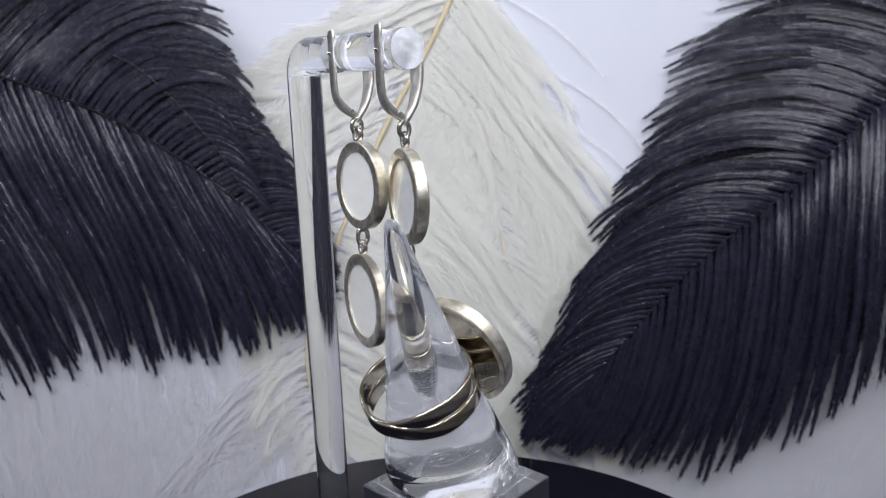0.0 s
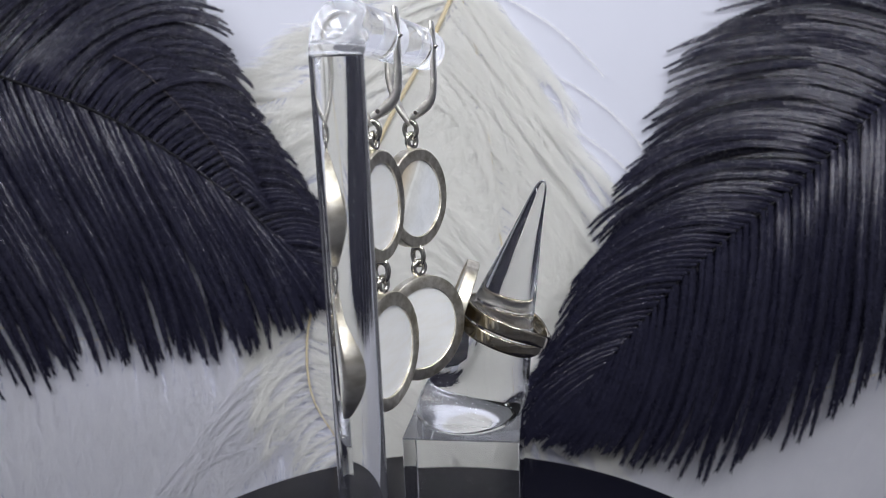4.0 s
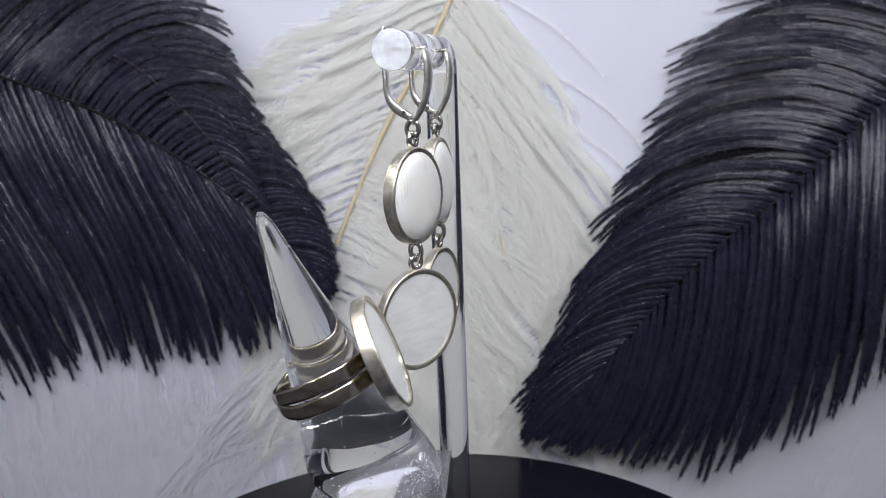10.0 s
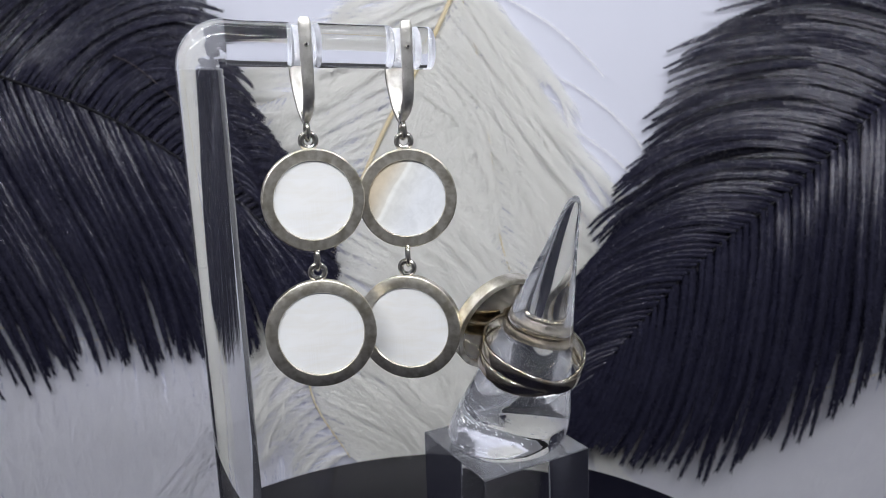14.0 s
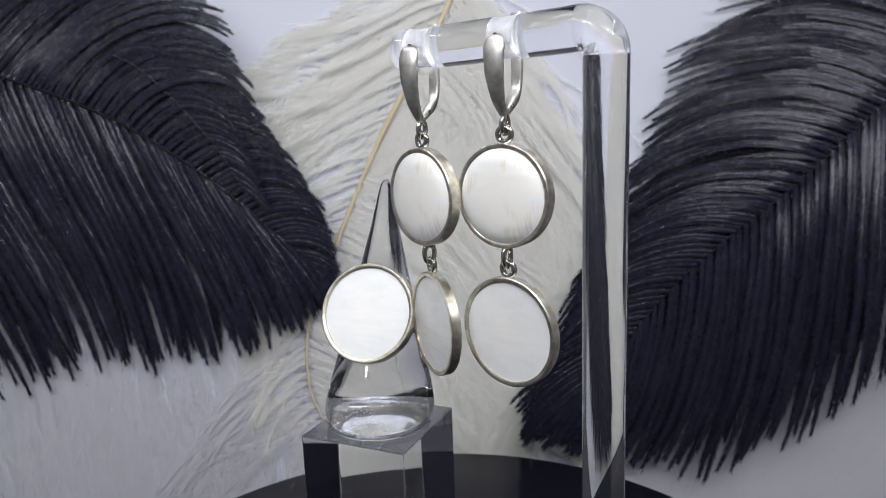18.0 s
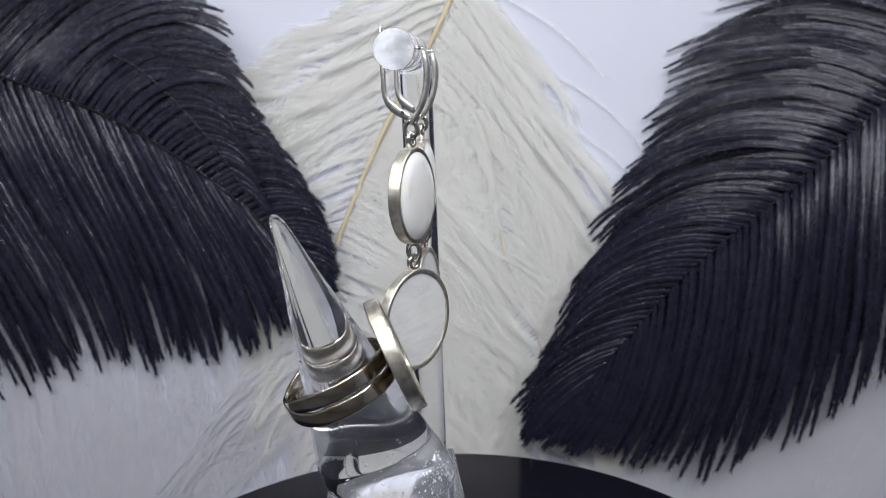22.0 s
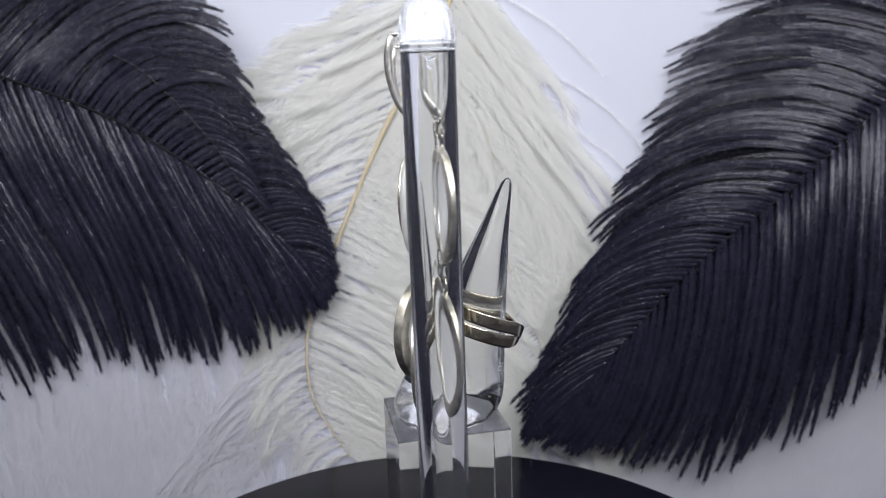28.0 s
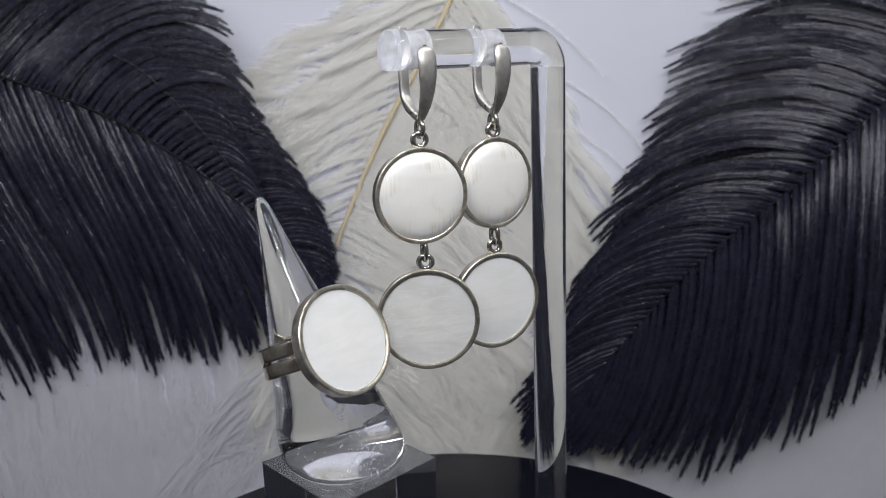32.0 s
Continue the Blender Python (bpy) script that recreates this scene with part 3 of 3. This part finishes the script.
ACROSS = np.array([-1.0, -0.55, 0.0, 0.55, 1.0])


def barb(rng, p0, a0, a1, L, z0, lit, reach, phase, twisted, o):
    """One barb in pixels of the camera's view: a thin arched web along the stem and two rows of barbules.
    lit: how far its blade is twisted upwards near the quill; reach: how far from the quill the twist lasts."""
    n = max(8, int(L / 15))
    t = np.linspace(0, 1, n + 1)
    run = t * L
    ang = np.radians(a0 + (a1 - a0) * t + o["sag"] * np.sin(math.pi * t) + o["wave"] * np.sin(t * o["bend"] + phase[0]) * t)
    step = L / n
    mid = (ang[1:] + ang[:-1]) / 2
    x = np.concatenate([[0], np.cumsum(np.cos(mid))]) * step + p0[0]
    y = np.concatenate([[0], np.cumsum(np.sin(mid))]) * step + p0[1]
    near = lit * np.exp(-(run / reach) ** 2) * (1 - np.exp(-(run / (14.0 + 22.0 * rng.random())) ** 2))
    near = near + o["patch"] * (np.sin(run / 47.0 + phase[1]) * np.sin(run / 110.0 + phase[2]) + 0.2 * np.sin(run / 17.0 + phase[1] * 3))
    T = np.array(o["dark"])[None] * (1 - near[:, None]) + np.array(o["bright"])[None] * near[:, None]
    fall = -(T[:, 0] * np.cos(ang) + T[:, 1] * np.sin(ang))
    if not twisted:  # barbs underneath follow the same slope with their blades left flat
        T = 0.3 * T + 0.7 * np.array(o["dark"])[None]
    z = z0 + np.concatenate([[0], np.cumsum((fall[1:] + fall[:-1]) / 2)]) * step
    z = np.maximum(z, o["floor"] + 4 * rng.random())
    P = np.stack([x, y, z], 1)
    w = o["broad"] * o["web"] * np.minimum(1, 0.75 + run / 80) * (1 - 0.93 * t ** 1.3) * (1 + 0.2 * np.sin(run / 33 + phase[1]))
    twist = T[:, 0] * np.sin(ang) - T[:, 1] * np.cos(ang) + 0.05 * rng.normal()
    c = ACROSS[None, :]
    S = np.stack([-np.sin(ang), np.cos(ang)], 1)
    off = c * w[:, None]
    grid = np.empty((n + 1, 5, 3))
    grid[..., 0] = P[:, 0:1] + S[:, 0:1] * off
    grid[..., 1] = P[:, 1:2] + S[:, 1:2] * off
    grid[..., 2] = P[:, 2:3] - o["roof"] * np.abs(c) ** 1.6 * w[:, None] + twist[:, None] * off
    m = max(8, int(L / o["gap"]))
    rows = []
    for side in (-1, 1):
        q = np.clip((np.arange(m) + rng.random(m)) / m, 0.02, 0.995)
        k = np.minimum((q * n).astype(int), n - 1)
        f = (q * n - k)[:, None]
        base = P[k] * (1 - f) + P[k + 1] * f
        cc = side * rng.uniform(0.3, 1.0, m) * w[k]
        base = base + np.stack([S[k, 0] * cc, S[k, 1] * cc, twist[k] * cc - o["roof"] * np.abs(cc) * 0.8 + 0.3], 1)
        d0 = ang[k] + side * np.radians(o["spread"] * (1 - 0.4 * q) + rng.normal(0, 6, m))
        d1 = ang[k] + side * np.radians(o["spread"] * 0.3 + rng.normal(0, 7, m))
        hl = 0.5 * o["broad"] * o["hair"] * (0.55 + 0.7 * rng.random(m)) * np.minimum(1, 0.2 + q * 1.9) * np.minimum(1, (1.12 - q) * 4) * (1 - o["taper"] * q ** 2)
        tx, ty = T[k, 0] + rng.normal(0, 0.04, m), T[k, 1] + rng.normal(0, 0.04, m)
        e0 = np.stack([np.cos(d0), np.sin(d0), -tx * np.cos(d0) - ty * np.sin(d0) - 0.03], 1) * hl[:, None]
        e1 = np.stack([np.cos(d1), np.sin(d1), -tx * np.cos(d1) - ty * np.sin(d1) - 0.08], 1) * hl[:, None]
        sn = np.stack([-np.sin(d0), np.cos(d0), tx * np.sin(d0) - ty * np.cos(d0)], 1) * o["wide"]
        q1 = base + e0
        q2 = q1 + e1
        rows.append(np.stack([base - sn, base + sn, q1 - sn * 0.8, q1 + sn * 0.8, q2 - sn * 0.12, q2 + sn * 0.12], 1).reshape(-1, 3))
    return grid, rows


def plume(label, spine, sides, counts, mat, quill_mat, height, seed, quill_r, style, quill_up=2.0):
    """spine: pixels of the camera's view from the quill's root to its tip. sides: tables of (place, first angle, last
    angle, length, lit, reach).
    counts: for each side the number of barbs and what sets its style apart."""
    rng = np.random.default_rng(seed)
    e = tagged(new("feather"), label, "feather", "black plumes" if "black" in label else "white plumes")
    cx, cy = spine[len(spine) // 2]
    e.matrix_world = board_m @ Matrix.Translation((*on_board(cx, cy), 0))
    pts = smooth_path([(x - cx, cy - y, 0) for x, y in spine], 60)
    rings = []
    mid = (cx - 784.0, 441.0 - cy)
    for k, p in enumerate(pts):
        d = (pts[min(k + 1, 60)] - pts[max(k - 1, 0)]).normalized()
        r = quill_r * (1.0 - 0.8 * (k / 60) ** 2)
        c = Vector(keep_in_view((p.x, p.y, height + quill_up), mid)) * PIXEL_STEP
        rings.append(oval(c, Vector((-d.y, d.x, 0)) * r * PIXEL_STEP, Vector((0, 0, r * PIXEL_STEP)), 10))
    part("quill", loft("quill", rings, sharp=80), quill_mat, e)
    for rows, (count, own) in zip(sides, counts):
        o = dict(style, **own)
        grids, hairs = [], []
        for layer in (0, 1):
            cnt = int(count * (1 if layer else o["under"]))
            left = 0
            for i in range(cnt):
                if left <= 0:
                    left = rng.integers(*o["clump"])
                    ja, jb, jc, jz = rng.normal(size=4)
                    ph = rng.random(3) * 6.3
                    pull = rng.random()
                left -= 1
                s = (i + 0.2 + 0.6 * rng.random()) / cnt
                a0, a1, L, lit, reach = table(rows, s)
                f = s * 60
                k = min(int(f), 59)
                p = pts[k].lerp(pts[k + 1], f - k)
                jit = o["jit"]
                g, h = barb(rng, (p.x, p.y), a0 + jit * (0.45 * ja + 0.25 * rng.normal()), a1 + jit * (0.9 * jb + 0.6 * rng.normal()),
                            L * (0.97 if layer == 0 else 1.0) * (1 + o["jl"] * (0.8 * jc + 0.6 * rng.normal())),
                            height - (0 if layer else o["sink"]) + o["loose"] * jz + rng.uniform(-1.0, 1.5),
                            lit * (1 + 0.25 * jb), reach * (0.75 + 0.5 * rng.random()), ph + 0.5 * rng.normal(size=3), layer, o)
                grids.append(g)
                hairs += h
        ob = part("vane", strand_mesh("vane", grids, hairs, mid), mat, e)
        ob["kind"] = "stuff"
    return e


def soft(rows):
    return [(*r, 0.0, 100.0) for r in rows]


# pale plumes first, close to the board
PALE = dict(broad=1.0, sag=0.0, jit=12, jl=0.3, web=0.9, hair=50, gap=3.0, wide=0.85, under=0.8, spread=15.0, taper=0.2, clump=(4, 13), wave=13.0, bend=5.0, bright=(0.0, 0.15), dark=(0.0, 0.0), patch=0.2, floor=2.0, roof=0.3, sink=3.0, loose=2.5)
FLAT = dict(PALE, jit=5, jl=0.15, web=0.7, hair=70, gap=4.0, wide=1.1, patch=0.0, wave=4.0, roof=0.1, sink=1.0, loose=0.5)
plume("soft white ostrich plume with a yellowed quill, against the board", [(815, -40), (755, 90), (690, 210), (640, 320), (600, 420), (560, 520), (543, 610), (556, 710), (620, 810)],
      (soft([(0, -60, -75, 420), (0.3, -35, -70, 420), (0.6, -20, -55, 400), (1, -20, -50, 300)]),
       soft([(0, 200, 225, 260), (0.3, 190, 230, 260), (0.6, 200, 240, 130), (1, 200, 250, 70)])), ((105, {}), (46, {})), white_plume, yellow_quill, 12, 1, 4.0, PALE, 3)
plume("broad white ostrich plume lying against the board", [(800, -60), (850, 120), (870, 280), (890, 440), (955, 605), (1000, 720)],
      (soft([(0, -30, -75, 250), (0.4, -30, -70, 245), (0.7, -35, -65, 210), (1, -40, -70, 120)]),
       soft([(0, 230, 260, 300), (0.5, 225, 265, 300), (1, 215, 265, 220)]),
       soft([(0, -25, -62, 300), (0.4, -26, -62, 275), (0.7, -28, -60, 235), (1, -40, -70, 140)])), ((95, {}), (95, {}), (16, dict(hair=16, web=0.3, wide=0.3, under=0.0, clump=(1, 3), wave=6.0))), white_plume, yellow_quill, 9, 2, 1.8, PALE, -2)
plume("white ostrich plume against the board with drooping tip", [(790, -40), (690, 30), (600, 100), (520, 160), (450, 190)],
      (soft([(0, 190, 215, 200), (1, 175, 200, 120)]), soft([(0, 250, 215, 240), (1, 240, 215, 140)])), ((15, {}), (16, {})), white_plume, yellow_quill, 7, 3, 0.8, dict(PALE, web=0.5, hair=60, patch=0.1), -4)
plume("curly white plume at the foot of the board", [(740, 560), (680, 620), (630, 680), (600, 740), (580, 800)],
      (soft([(0, 170, 250, 460), (0.5, 168, 252, 440), (1, 165, 255, 380)]), soft([(0, 185, 245, 380), (1, 180, 250, 330)])), ((15, {}), (12, {})), cool_plume, yellow_quill, 7, 4, 0.8,
      dict(PALE, hair=44, web=1.3, spread=4.0, under=0.6, wave=1.5, jit=3.5, jl=0.12, patch=0.05, loose=3.0), -4)
plume("soft white plume behind the dark one", [(-150, 540), (0, 580), (150, 600), (300, 600), (470, 560)],
      (soft([(0, -80, -75, 420), (1, -70, -85, 330)]), soft([(0, -95, -80, 380), (1, -80, -95, 300)])), ((34, {}), (34, {})), cool_plume, yellow_quill, 3, 5, 1.0, FLAT, -2)
plume("soft white plume behind the dark one", [(1720, 600), (1560, 660), (1400, 700), (1250, 720), (1050, 740)],
      (soft([(0, -110, -125, 380), (1, -100, -120, 260)]), soft([(0, -105, -125, 340), (1, -100, -120, 240)])), ((60, {}), (60, {})), cool_plume, yellow_quill, 3, 6, 1.0, FLAT, -2)
# the black plumes: blades that are twisted towards the lamps shine, the rest stays dark
BLACK = dict(broad=1.0, sag=0.0, hair=18, gap=1.25, wide=0.42, web=4.0, spread=26.0, taper=0.15, jit=2.4, under=1.25, jl=0.04, clump=(1, 4), wave=4.0, bend=9.0, patch=0.17, floor=15.0, roof=0.42, sink=12.0, loose=1.5)
plume("large black ostrich plume with long drooping barbs", [(1900, -60), (1740, 60), (1600, 155), (1500, 243), (1400, 335), (1300, 412), (1200, 500), (1110, 600), (1030, 690)],
      ([(0, 135, 198, 525, 1, 480), (0.125, 140, 202, 455, 1, 450), (0.25, 150, 209, 440, 1, 400), (0.375, 158, 224, 412, 1, 320), (0.5, 165, 231, 397, 0.9, 200), (0.625, 170, 238, 340, 0.5, 120), (0.75, 178, 240, 265, 0.1, 80), (0.875, 192, 228, 222, 0.1, 80), (1, 215, 235, 150, 0, 80)],
       [(0, -86, -92, 640, 0.8, 600), (0.125, -86, -92, 580, 0.8, 450), (0.25, -90, -98, 520, 0.75, 240), (0.375, -88, -108, 520, 0.7, 150), (0.5, -88, -112, 470, 0.7, 130), (0.625, -88, -115, 430, 0.3, 100), (0.75, -92, -122, 332, 0, 100), (0.875, -100, -132, 218, 0, 100), (1, -132, -138, 130, 0, 100)]),
      ((84, dict(bright=(-0.34, 0.04))), (58, dict(broad=1.4, jit=1.8, roof=0.24, bright=(-0.34, 0.19)))), black_plume, black_quill, 80, 11, 3.2, dict(BLACK, bright=(-0.34, 0.11), dark=(0.15, -0.11)), -5)
plume("large black ostrich plume with curling barbs", [(-565, -75), (-430, -25), (-295, 25), (-160, 75), (0, 135), (100, 170), (200, 212), (300, 270), (400, 340), (480, 410), (540, 470)],
      ([(0, 46, 25, 440, 0.9, 200), (0.1, 48, 20, 430, 0.9, 200), (0.2, 50, 15, 420, 0.9, 200), (0.3, 52, 8, 405, 0.9, 180), (0.4, 54, 0, 400, 0.85, 130), (0.5, 62, -36, 370, 0.4, 110), (0.6, 60, -46, 278, 0.05, 80), (0.7, 45, -51, 220, 0, 80), (0.8, 35, -55, 170, 0, 80), (0.9, 25, -50, 117, 0, 80), (1, -20, -50, 60, 0, 80)],
       [(0, -60, -64, 890, 0.6, 500), (0.1, -62, -66, 820, 0.6, 500), (0.2, -64, -68, 745, 0.6, 500), (0.3, -67, -70, 640, 0.45, 500), (0.4, -68, -73, 555, 0.3, 400), (0.5, -68, -76, 510, 0.18, 260), (0.6, -66, -77, 447, 0.15, 180), (0.7, -64, -76, 370, 0.1, 120), (0.8, -58, -70, 272, 0.1, 120), (0.9, -50, -62, 155, 0, 100), (1, -30, -60, 65, 0, 100)]),
      ((98, dict(bright=(0.34, -0.01))), (74, dict(broad=1.3, jit=2.0, roof=0.3, bright=(0.34, 0.13), patch=0.3))), black_plume, black_quill, 50, 12, 3.0, dict(BLACK, bright=(0.34, 0.08), dark=(-0.15, -0.11), sag=8.0), 2)
plume("small black plume with a thin brown quill, on a larger one", [(200, 98), (240, 118), (290, 160), (340, 212), (390, 272), (430, 335)],
      ([(0, 30, -30, 110, 0, 80), (0.5, 10, -50, 110, 0, 80), (1, -30, -60, 60, 0, 60)],),
      ((30, {}),), black_plume, brown_quill, 64, 13, 1.0, dict(BLACK, bright=(0.34, 0.08), dark=(-0.15, -0.11), under=0.4), 5)


def motions():
    n = 128
    ts = [32.0 * k / n for k in range(n + 1)]
    for ob, m in movers:
        walk(ob, [(t, pose(0, 0, 0, 0, 0, turn(t)) @ m) for t in ts])
    walk(platter, [(t, pose(0, 0, -TABLE_Z, 0, 0, turn(t))) for t in ts])


motions()
